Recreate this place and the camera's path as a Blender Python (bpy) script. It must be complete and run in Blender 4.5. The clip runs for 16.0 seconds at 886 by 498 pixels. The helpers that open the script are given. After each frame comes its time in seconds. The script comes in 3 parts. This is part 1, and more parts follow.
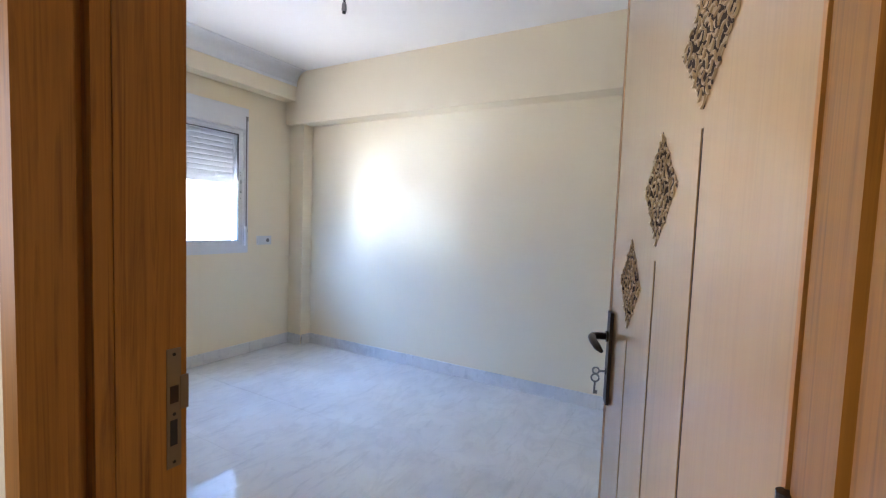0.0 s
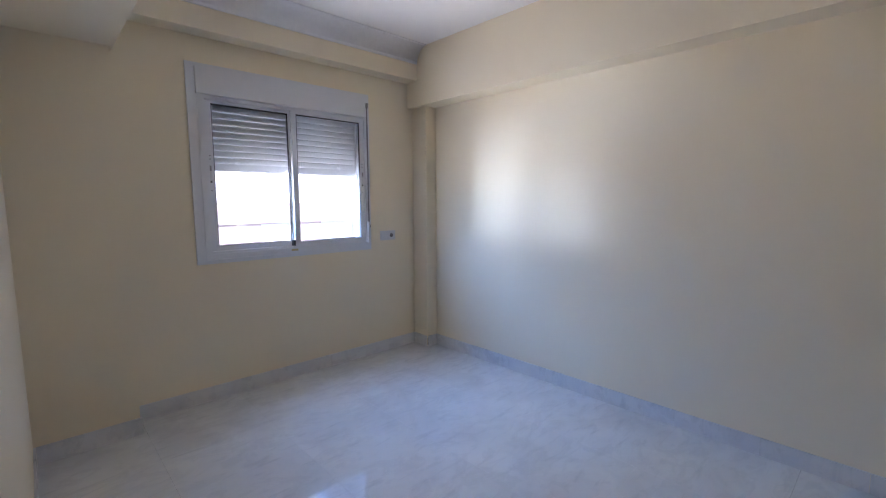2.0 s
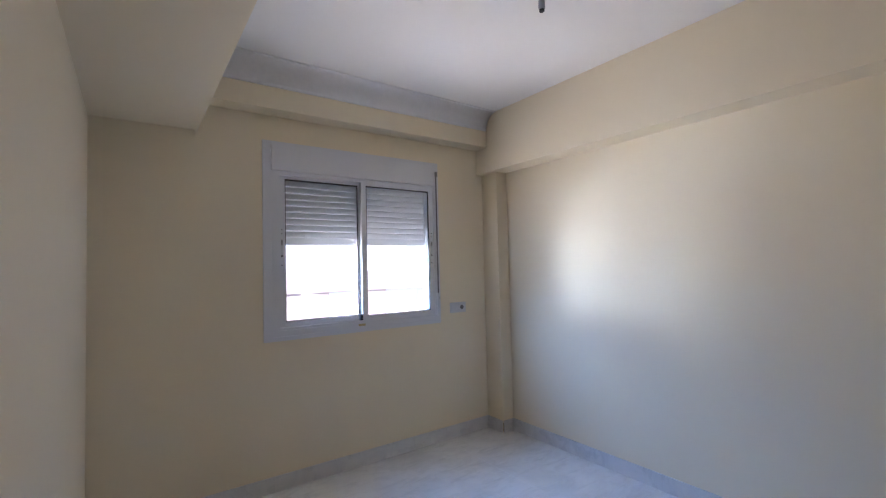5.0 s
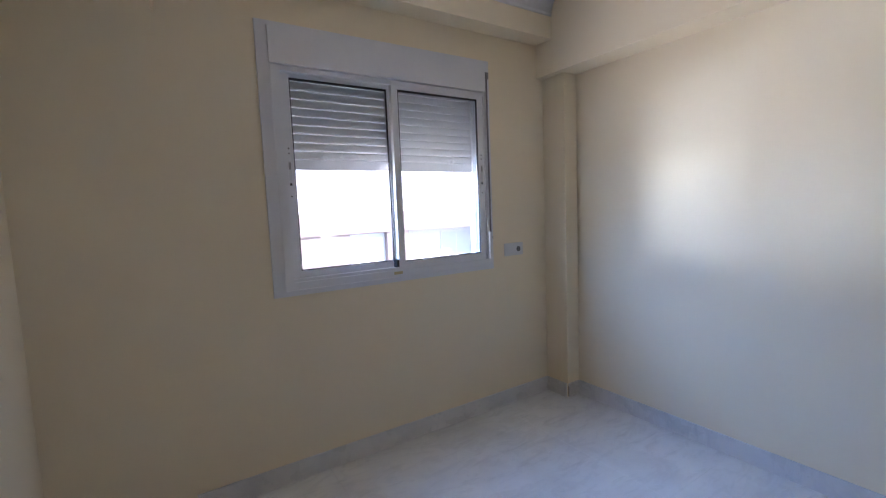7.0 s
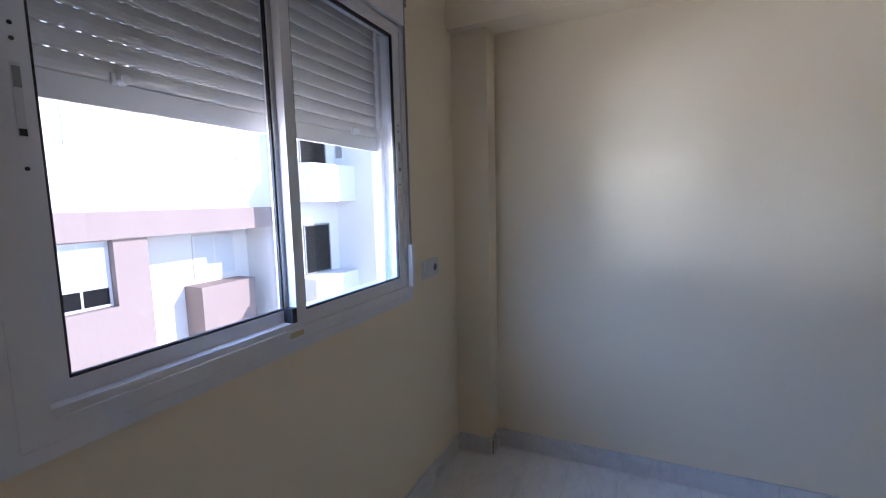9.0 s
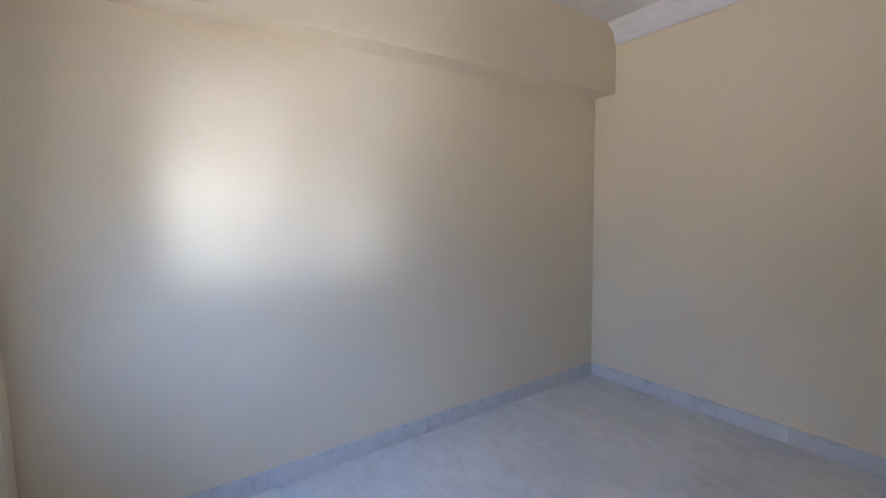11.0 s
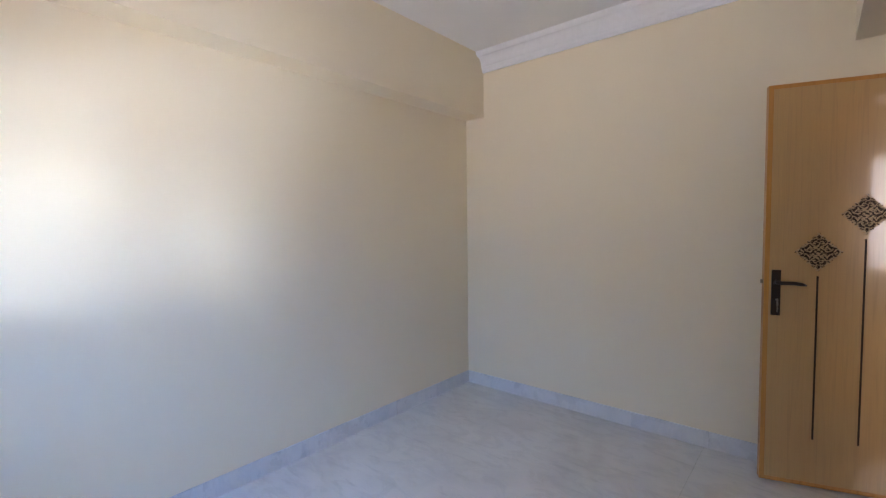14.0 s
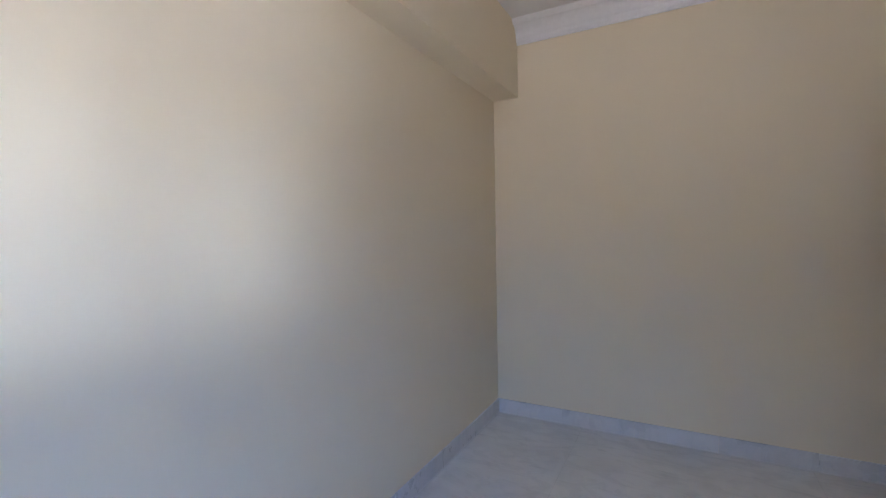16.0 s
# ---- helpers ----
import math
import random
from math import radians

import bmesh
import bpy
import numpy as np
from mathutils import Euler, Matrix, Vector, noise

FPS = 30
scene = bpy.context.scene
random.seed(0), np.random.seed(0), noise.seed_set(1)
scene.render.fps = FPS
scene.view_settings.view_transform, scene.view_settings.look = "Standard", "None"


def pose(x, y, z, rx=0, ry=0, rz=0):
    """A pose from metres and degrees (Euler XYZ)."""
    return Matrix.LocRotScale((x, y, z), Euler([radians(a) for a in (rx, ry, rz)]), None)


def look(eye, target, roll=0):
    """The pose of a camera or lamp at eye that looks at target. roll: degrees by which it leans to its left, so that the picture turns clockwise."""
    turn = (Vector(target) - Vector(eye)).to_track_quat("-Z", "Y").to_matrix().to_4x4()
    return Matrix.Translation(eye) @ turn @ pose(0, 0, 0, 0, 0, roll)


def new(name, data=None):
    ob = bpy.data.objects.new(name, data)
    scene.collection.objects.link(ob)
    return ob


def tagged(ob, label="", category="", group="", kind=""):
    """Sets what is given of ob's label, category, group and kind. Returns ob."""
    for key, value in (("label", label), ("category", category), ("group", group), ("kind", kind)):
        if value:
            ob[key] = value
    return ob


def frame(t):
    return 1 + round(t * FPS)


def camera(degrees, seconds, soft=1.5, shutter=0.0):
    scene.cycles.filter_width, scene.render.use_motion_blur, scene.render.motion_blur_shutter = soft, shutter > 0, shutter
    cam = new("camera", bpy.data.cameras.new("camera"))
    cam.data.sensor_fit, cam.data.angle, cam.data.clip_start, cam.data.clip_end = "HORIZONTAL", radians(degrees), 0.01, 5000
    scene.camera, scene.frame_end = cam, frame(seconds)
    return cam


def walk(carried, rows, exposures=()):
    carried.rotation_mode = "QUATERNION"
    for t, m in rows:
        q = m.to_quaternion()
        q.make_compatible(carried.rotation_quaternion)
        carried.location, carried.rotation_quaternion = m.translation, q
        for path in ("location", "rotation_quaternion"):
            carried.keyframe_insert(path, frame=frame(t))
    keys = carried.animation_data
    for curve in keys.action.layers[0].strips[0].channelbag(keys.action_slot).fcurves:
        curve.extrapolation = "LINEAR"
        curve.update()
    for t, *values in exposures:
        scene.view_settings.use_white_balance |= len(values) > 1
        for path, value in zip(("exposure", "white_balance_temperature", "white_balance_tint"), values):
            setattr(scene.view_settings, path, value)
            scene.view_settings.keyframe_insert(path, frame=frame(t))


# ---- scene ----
cam = camera(90.8, 16.0, soft=1.2)
PATH = [
    (0, (-3.292, -3.654, 1.329), (-1.556, -2.669, 1.203), 2.1),
    (0.5, (-3.165, -3.553, 1.327), (-1.448, -2.543, 1.144), 2.0),
    (1, (-3.041, -3.461, 1.36), (-1.35, -2.417, 1.136), 1.0),
    (1.5, (-2.905, -3.37, 1.385), (-1.336, -2.152, 1.151), 0.5),
    (2, (-2.82, -3.27, 1.4), (-1.454, -1.826, 1.178), -0.2),
    (2.5, (-2.77, -3.22, 1.41), (-1.510, -1.682, 1.198), -0.7),
    (3, (-2.8, -3.12, 1.44), (-1.625, -1.501, 1.422), -1.3),
    (3.2, (-2.78, -3.1, 1.44), (-1.615, -1.477, 1.531), -1.1),
    (5.3, (-2.69, -2.96, 1.44), (-1.534, -1.329, 1.509), -1.5),
    (5.5, (-2.664, -2.917, 1.443), (-1.524, -1.275, 1.477), -1.4),
    (6, (-2.583, -2.758, 1.416), (-1.469, -1.099, 1.335), -2.0),
    (6.5, (-2.498, -2.536, 1.411), (-1.373, -0.891, 1.246), -2.2),
    (7, (-2.47, -2.255, 1.382), (-1.387, -0.584, 1.195), -2.3),
    (7.5, (-2.442, -1.904, 1.407), (-1.348, -0.241, 1.214), -2.1),
    (8, (-2.341, -1.579, 1.407), (-1.029, -0.087, 1.185), -1.7),
    (8.5, (-2.275, -1.26, 1.401), (-0.77, 0.037, 1.176), -1.1),
    (9, (-2.279, -0.938, 1.398), (-0.478, -0.096, 1.179), -1.4),
    (9.5, (-2.186, -0.784, 1.401), (-0.215, -0.559, 1.143), -3.3),
    (10, (-2.172, -0.678, 1.43), (-0.232, -1.084, 1.169), -1.7),
    (10.2, (-2.172, -0.66, 1.425), (-0.318, -1.345, 1.175), -1.6),
    (12.3, (-2.43, -0.665, 1.398), (-0.885, -1.925, 1.245), -0.8),
    (12.5, (-2.433, -0.663, 1.398), (-0.895, -1.934, 1.258), -0.7),
    (13, (-2.44, -0.647, 1.393), (-0.915, -1.935, 1.278), -0.7),
    (13.5, (-2.426, -0.655, 1.386), (-0.928, -1.977, 1.289), -0.9),
    (14, (-2.29, -0.69, 1.364), (-0.991, -2.207, 1.258), -0.7),
    (14.5, (-1.972, -0.682, 1.36), (-0.883, -2.356, 1.255), -0.2),
    (15, (-1.624, -0.664, 1.326), (-0.61, -2.385, 1.224), -0.2),
    (15.5, (-1.387, -0.691, 1.344), (-0.398, -2.427, 1.248), -0.4),
    (16, (-1.177, -0.723, 1.311), (-0.221, -2.479, 1.242), -1.1),
]
TINT = 25
STOPS = [(0, 3.5, 5830), (0.5, 3.32, 5850), (1.0, 3.25, 5850), (2, 2.8, 5860), (3, 2.77, 6020), (7, 2.6, 6080), (9, 1.97, 6060), (9.5, 1.67, 6200), (10, 2.2, 6350),
         (12.5, 2.87, 6260), (14.5, 3.02, 6280), (15.5, 2.85, 6280), (16, 2.58, 6280)]
EXPOSURES = [(t, stops, kelvin, TINT - 5 if t <= 1 else TINT) for t, stops, kelvin in STOPS]
walk(cam, [(t, look(eye, target, roll)) for t, eye, target, roll in PATH], EXPOSURES)

# ---- daylight ----
SUN_WAY = Vector((0.38, -0.78, 0.48)).normalized()  # towards the sun
world = bpy.data.worlds.new("sky")
scene.world = world
world.use_nodes = True
wn = world.node_tree
sky = wn.nodes.new("ShaderNodeTexSky")
sky.sky_type, sky.sun_disc = "NISHITA", False
sky.sun_elevation = math.asin(SUN_WAY.z)
sky.dust_density, sky.ozone_density, sky.air_density = 0.0, 2.5, 0.9
sky.sun_rotation = math.atan2(SUN_WAY.x, SUN_WAY.y)
wn.links.new(sky.outputs[0], wn.nodes["Background"].inputs[0])
wn.nodes["Background"].inputs[1].default_value = 0.15
sun_data = bpy.data.lights.new("sun", "SUN")
sun_data.energy, sun_data.angle, sun_data.color = 2.0, radians(0.5), (1.0, 0.95, 0.88)
sun = new("sun", sun_data)
sun.matrix_world = look(SUN_WAY * 40, (0, 0, 0))


def stand_in_lamp(name, place, way, width, height, watts, spread, colour):
    """An added area lamp that stands in for daylight along one way."""
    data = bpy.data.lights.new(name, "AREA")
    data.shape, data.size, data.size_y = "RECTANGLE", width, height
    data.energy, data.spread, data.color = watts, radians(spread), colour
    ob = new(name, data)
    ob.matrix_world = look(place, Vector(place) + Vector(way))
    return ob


# added area lamps outside the window stand in for sunlit walls, paving and sky
stand_in_lamp("stand_in_sunlit_walls", (-1.83, 0.61, 1.35), (0.70, -0.715, -0.01), 1.20, 0.85, 0.36, 13, (0.70, 0.87, 1.0))
stand_in_lamp("stand_in_sunlit_paving", (-1.83, 0.61, 1.14), (0.68, -0.735, 0.27), 1.20, 0.85, 0.36, 18, (0.72, 0.88, 1.0))
stand_in_lamp("stand_in_facade", (-1.29, 0.42, 1.33), (0.21, -0.70, 0.685), 0.9, 0.50, 2.0, 103, (1.0, 0.96, 0.90))
stand_in_lamp("stand_in_sky", (-1.29, 0.42, 1.45), (0.38, -0.58, -0.70), 0.9, 0.50, 2.4, 100, (0.28, 0.53, 1.0))
# added lamp in the hall's opening, for the hall and the door's reflection
stand_in_lamp("stand_in_hall_window", (-4.20, -1.46, 1.43), (1.5, -2.05, 0), 0.85, 1.0, 1.3, 130, (1.0, 0.98, 0.95))


# ---- plan ----
LEFT, BACK, CEIL = -2.90, -3.69, 2.75       # the right wall is x = 0, the window wall y = 0
BEAM_R, BEAM_RZ = 0.18, 2.25                # beam along the right wall
BEAM_L, BEAM_LZ = -2.41, 2.25               # beam along the left wall
BEAM_W, BEAM_WZ = -0.145, 2.47              # beam over the window
WX0, WX1, WZ0, WZ1 = -2.018, -0.618, 0.968, 2.30   # window trim
JAMB0, JAMB1 = -2.895, -3.732               # door reveals
HALL_X, FRAME_X0, FRAME_X1 = -3.06, -2.964, -2.855


# ---- materials ----
def material(name):
    m = bpy.data.materials.new(name)
    m.use_nodes = True
    return m, m.node_tree, m.node_tree.nodes["Principled BSDF"]


def coords(t, scale, kind="Object", randomise=False):
    c = t.nodes.new("ShaderNodeNewGeometry" if kind == "Position" else "ShaderNodeTexCoord")
    mp = t.nodes.new("ShaderNodeMapping")
    mp.inputs["Scale"].default_value = scale
    t.links.new(c.outputs[kind], mp.inputs["Vector"])
    if randomise:
        info = t.nodes.new("ShaderNodeObjectInfo")
        mul = t.nodes.new("ShaderNodeVectorMath")
        mul.operation = "SCALE"
        mul.inputs[0].default_value = (37.0, 19.0, 11.0)
        t.links.new(info.outputs["Random"], mul.inputs["Scale"])
        t.links.new(mul.outputs[0], mp.inputs["Location"])
    return mp.outputs[0]


def noise_tex(t, vec, scale, detail=4.0, rough=0.55, distort=0.0):
    n = t.nodes.new("ShaderNodeTexNoise")
    n.inputs["Scale"].default_value, n.inputs["Detail"].default_value = scale, detail
    n.inputs["Roughness"].default_value, n.inputs["Distortion"].default_value = rough, distort
    t.links.new(vec, n.inputs["Vector"])
    return n.outputs["Fac"]


def ramp(t, fac, stops):
    r = t.nodes.new("ShaderNodeValToRGB")
    e = r.color_ramp.elements
    while len(e) < len(stops):
        e.new(0.5)
    for el, (p, c) in zip(e, stops):
        el.position, el.color = p, (*c, 1) if len(c) == 3 else c
    t.links.new(fac, r.inputs[0])
    return r.outputs[0]


def mixed(t, fac, a, b, mode="MIX"):
    m = t.nodes.new("ShaderNodeMix")
    m.data_type, m.blend_type = "RGBA", mode
    for sock, v in ((0, fac), (6, a), (7, b)):
        if isinstance(v, (int, float)):
            m.inputs[sock].default_value = v
        elif isinstance(v, tuple):
            m.inputs[sock].default_value = (*v, 1)
        else:
            t.links.new(v, m.inputs[sock])
    return m.outputs[2]


def bump(t, bsdf, height, strength, distance):
    b = t.nodes.new("ShaderNodeBump")
    b.inputs["Strength"].default_value, b.inputs["Distance"].default_value = strength, distance
    t.links.new(height, b.inputs["Height"])
    t.links.new(b.outputs[0], bsdf.inputs["Normal"])


def paint(name, colour, rough=0.6, mottling=0.05, relief=0.3, sheen=0.18):
    m, t, b = material(name)
    v = coords(t, (1, 1, 1))
    big = noise_tex(t, v, 1.3, 3)
    dark = tuple(c * (1 - mottling) for c in colour)
    t.links.new(mixed(t, big, dark, colour), b.inputs["Base Color"])
    fine = noise_tex(t, v, 90, 5, 0.6)
    wave = noise_tex(t, coords(t, (1.0, 1.0, 0.45)), 4.5, 3)  # trowel strokes
    both = t.nodes.new("ShaderNodeMath")
    both.operation = "MULTIPLY_ADD"
    both.inputs[1].default_value = 9.0
    t.links.new(wave, both.inputs[0])
    t.links.new(fine, both.inputs[2])
    bump(t, b, both.outputs[0], relief, 0.0015)
    b.inputs["Roughness"].default_value = rough
    b.inputs["Specular IOR Level"].default_value = sheen
    return m


def plain(name, colour, rough=0.4, metal=0.0, grain=0.06, scale=30.0, coat=0.0):
    m, t, b = material(name)
    n = noise_tex(t, coords(t, (1, 1, 1)), scale, 4)
    lo, hi = tuple(c * (1 - grain) for c in colour), tuple(min(1, c * (1 + grain)) for c in colour)
    t.links.new(mixed(t, n, lo, hi), b.inputs["Base Color"])
    b.inputs["Roughness"].default_value, b.inputs["Metallic"].default_value = rough, metal
    b.inputs["Coat Weight"].default_value = coat
    return m


def wood(name, light, dark, rough=0.35, coat=0.3, coat_rough=0.12, relief=0.15):
    m, t, b = material(name)
    v = coords(t, (17, 17, 0.5), randomise=True)
    grain = noise_tex(t, v, 3.2, 6, 0.6, 1.2)
    fibre = noise_tex(t, coords(t, (160, 160, 3), randomise=True), 1.0, 3)
    knots = noise_tex(t, coords(t, (3, 3, 1.1), randomise=True), 1.6, 2)
    c = ramp(t, grain, [(0.32, dark), (0.5, light), (0.68, tuple(0.86 * x for x in light))])
    c = mixed(t, 0.24, c, ramp(t, fibre, [(0.35, dark), (0.6, light)]))
    c = mixed(t, ramp(t, knots, [(0.66, (0, 0, 0)), (0.74, (0.5, 0.5, 0.5))]), c, dark)
    t.links.new(c, b.inputs["Base Color"])
    bump(t, b, grain, relief, 0.001)
    b.inputs["Roughness"].default_value = rough
    b.inputs["Coat Weight"].default_value, b.inputs["Coat Roughness"].default_value = coat, coat_rough
    return m


def marble(name, base, vein, rough, kind="Object"):
    m, t, b = material(name)
    lone = kind == "Object"
    v = coords(t, (1, 1, 1), kind, lone)
    cloud = noise_tex(t, v, 2.6, 5, 0.6, 0.8)
    veins = noise_tex(t, coords(t, (1.0, 1.9, 1.0), kind, lone), 4.2, 7, 0.62, 1.6)
    warm = noise_tex(t, v, 1.4, 2)
    c = mixed(t, ramp(t, warm, [(0.4, (0, 0, 0)), (0.65, (0.6, 0.6, 0.6))]), base, tuple(x * y for x, y in zip(base, (0.99, 0.97, 0.93))))
    c = mixed(t, ramp(t, cloud, [(0.40, (0, 0, 0)), (0.7, (0.45, 0.45, 0.45))]), c, vein)
    c = mixed(t, ramp(t, veins, [(0.5, (0, 0, 0)), (0.6, (0.3, 0.3, 0.3)), (0.68, (0.05, 0.05, 0.05))]), c, vein)
    lean = t.nodes.new("ShaderNodeMapping")  # short slanting wisps
    lean.inputs["Rotation"].default_value, lean.inputs["Scale"].default_value = (0, 0, radians(38)), (1.0, 5.0, 1.0)
    t.links.new(v, lean.inputs["Vector"])
    wisps = noise_tex(t, lean.outputs[0], 3.6, 5, 0.6, 0.5)
    c = mixed(t, ramp(t, wisps, [(0.56, (0, 0, 0)), (0.72, (0.62, 0.62, 0.62))]), c, vein)
    t.links.new(c, b.inputs["Base Color"])
    r = t.nodes.new("ShaderNodeMapRange")
    r.inputs[3].default_value, r.inputs[4].default_value = rough * 0.8, rough * 1.5
    t.links.new(noise_tex(t, v, 7, 4), r.inputs[0])
    t.links.new(r.outputs[0], b.inputs["Roughness"])
    return m


def glass(name):
    m, t, b = material(name)
    b.inputs["Base Color"].default_value = (0.97, 0.99, 0.98, 1)
    b.inputs["Transmission Weight"].default_value = 1.0
    b.inputs["Roughness"].default_value = 0.0
    b.inputs["IOR"].default_value = 1.45
    return m


CREAM = paint("cream wall paint", (0.86, 0.76, 0.57), 0.62, 0.04, 0.3, 0.06)
WHITE = paint("white ceiling paint", (0.84, 0.83, 0.795), 0.7, 0.03, 0.2)
PLASTER = plain("white plaster moulding", (0.82, 0.82, 0.82), 0.65)
FLOOR = marble("polished marble tile", (0.74, 0.74, 0.725), (0.54, 0.54, 0.535), 0.05, "Position")
SKIRT = marble("grey marble skirting", (0.72, 0.715, 0.705), (0.56, 0.56, 0.56), 0.25)
GROUT = plain("pale grout", (0.62, 0.62, 0.62), 0.6)
ALU = plain("white lacquered aluminium", (0.72, 0.73, 0.755), 0.35, 0.0, 0.02)
SLAT = plain("grey shutter slat", (0.60, 0.61, 0.62), 0.45, 0.0, 0.04)
SLAT_D = plain("dark grey plastic", (0.16, 0.155, 0.15), 0.5)
SEAL = plain("black rubber seal", (0.02, 0.02, 0.022), 0.6)
GREY = plain("grey plastic", (0.27, 0.27, 0.27), 0.45)
SWITCH = plain("pale grey plastic", (0.66, 0.66, 0.66), 0.35)
HOLE = plain("dark opening", (0.03, 0.03, 0.03), 0.7)
PINE = wood("varnished pine", (0.46, 0.195, 0.024), (0.21, 0.075, 0.010), coat=0.15)
LEAF = wood("varnished light wood", (0.61, 0.375, 0.15), (0.575, 0.345, 0.132), 0.3, 1.0, 0.09, 0.05)
EDGE = wood("honey wood lipping", (0.62, 0.29, 0.06), (0.46, 0.19, 0.04))
CARVE = plain("dark brown carving", (0.075, 0.052, 0.038), 0.8)
CARVE.node_tree.nodes["Principled BSDF"].inputs["Specular IOR Level"].default_value = 0.1
SCROLL = plain("pale carved wood", (0.54, 0.38, 0.19), 0.4)
BRONZE = plain("dark bronze", (0.055, 0.042, 0.035), 0.35, 0.6)
STEEL = plain("dull brass plate", (0.27, 0.21, 0.14), 0.4, 0.7)
KEY = plain("worn steel key", (0.30, 0.28, 0.25), 0.35, 0.9)
TAPE = plain("yellowed tape", (0.55, 0.45, 0.25), 0.6)
GLASS = glass("clear window glass")
STRAP = plain("grey shutter strap", (0.22, 0.22, 0.24), 0.8)
FACADE_W = paint("white exterior render", (0.82, 0.82, 0.81), 0.85, 0.08, 0.6)
BOUNCE_WHITE = paint("bright bounce white", (0.86, 0.86, 0.85), 0.85, 0.05, 0.5)
FACADE_P = paint("pink exterior render", (0.33, 0.265, 0.25), 0.9, 0.12, 1.0)
STREET = paint("pale concrete paving", (0.56, 0.55, 0.53), 0.9, 0.2, 1.0)
BLIND = plain("pale exterior shutter", (0.62, 0.66, 0.70), 0.5)
DARKGLASS = plain("dark glazing", (0.012, 0.013, 0.015), 0.6)
DARKGLASS.node_tree.nodes["Principled BSDF"].inputs["Specular IOR Level"].default_value = 0.05


# ---- building blocks ----
def box(bm, x0, x1, y0, y1, z0, z1):
    x0, x1, y0, y1, z0, z1 = min(x0, x1), max(x0, x1), min(y0, y1), max(y0, y1), min(z0, z1), max(z0, z1)
    v = [bm.verts.new(p) for p in ((x0, y0, z0), (x1, y0, z0), (x1, y1, z0), (x0, y1, z0),
                                   (x0, y0, z1), (x1, y0, z1), (x1, y1, z1), (x0, y1, z1))]
    for f in ((3, 2, 1, 0), (4, 5, 6, 7), (0, 1, 5, 4), (1, 2, 6, 5), (2, 3, 7, 6), (3, 0, 4, 7)):
        bm.faces.new([v[i] for i in f])
    return v


def boxes(*dims):
    bm = bmesh.new()
    for d in dims:
        box(bm, *d)
    return bm


def rounded(bm, width=0.003, segments=2):
    bmesh.ops.bevel(bm, geom=[e for e in bm.edges if len(e.link_faces) == 2 and e.calc_face_angle(0) > 0.6], offset=width,
                    segments=segments, affect="EDGES", profile=0.5)
    return bm


def cylinder(bm, p, axis, radius, length, sides=20, radius2=None):
    way = Vector(axis).normalized()
    m = Matrix.Translation(Vector(p) + way * length / 2) @ way.to_track_quat("Z", "Y").to_matrix().to_4x4()
    bmesh.ops.create_cone(bm, cap_ends=True, segments=sides, radius1=radius, radius2=radius if radius2 is None else radius2,
                          depth=length, matrix=m)
    return bm


def tube(bm, points, radius, sides=10):
    rings = []
    for i, p in enumerate(points):
        a, b = Vector(points[max(0, i - 1)]), Vector(points[min(len(points) - 1, i + 1)])
        q = (b - a).to_track_quat("Z", "Y")
        r = radius[i] if isinstance(radius, (list, tuple)) else radius
        rings.append([bm.verts.new(Vector(p) + q @ Vector((r * math.cos(k * math.tau / sides), r * math.sin(k * math.tau / sides), 0)))
                      for k in range(sides)])
    for a, b in zip(rings, rings[1:]):
        for k in range(sides):
            bm.faces.new((a[k], a[(k + 1) % sides], b[(k + 1) % sides], b[k]))
    bm.faces.new(rings[0][::-1])
    bm.faces.new(rings[-1])
    return bm


def mesh_of(name, bm, mat, smooth=False):
    bmesh.ops.recalc_face_normals(bm, faces=bm.faces)
    me = bpy.data.meshes.new(name)
    bm.to_mesh(me)
    bm.free()
    me.materials.append(mat)
    if smooth:
        for p in me.polygons:
            p.use_smooth = True
    return me


def part(name, bm, mat, parent=None, label="", smooth=False, at=None):
    ob = new(name, mesh_of(name, bm, mat, smooth))
    if parent:
        ob.parent = parent
    if at is not None:
        ob.matrix_basis = at
    return tagged(ob, label)


def structure(name, bm, mat, label, category):
    return tagged(part(name, bm, mat), label, category, kind="structure")


def thing(name, m, label, category, group="", kind=""):
    ob = new(name)
    ob.matrix_basis = m
    return tagged(ob, label, category, group, kind)


# ---- the room ----
T = 0.2
structure("wall_right", boxes((0, T, BACK - T, T, -0.1, CEIL + 0.1)), CREAM, "cream painted plaster wall with grey marble skirting", "wall")
structure("wall_back", boxes((-2.28, 0, BACK - T, BACK, -0.1, CEIL + 0.1), (LEFT, -2.28, BACK - T, BACK - 0.125, -0.1, 2.03), (LEFT, -2.28, BACK - T, BACK, 2.03, CEIL + 0.1)), CREAM, "cream painted plaster wall below a white cornice", "wall")
OX0, OX1, OZ0, OZ1 = WX0 + 0.07, WX1 - 0.004, WZ0 + 0.07, WZ1 - 0.05
TW = 0.16  # outer wall
structure("wall_window", boxes((LEFT - 0.2, OX0, 0, TW, -0.1, CEIL + 0.1), (OX1, 0, 0, TW, -0.1, CEIL + 0.1),
                               (OX0, OX1, 0, TW, -0.1, OZ0), (OX0, OX1, 0, TW, OZ1, CEIL + 0.1)),
          CREAM, "cream painted wall pierced by an aluminium window", "wall")
structure("wall_left", boxes((HALL_X, LEFT, JAMB0 + 0.061, 0, -0.1, CEIL + 0.1), (HALL_X, LEFT, BACK - T, JAMB0 + 0.061, 2.125, CEIL + 0.1),
                             (HALL_X, LEFT, BACK - T, JAMB1 - 0.061, -0.1, 2.125)),
          CREAM, "cream painted wall with the bedroom doorway", "wall")
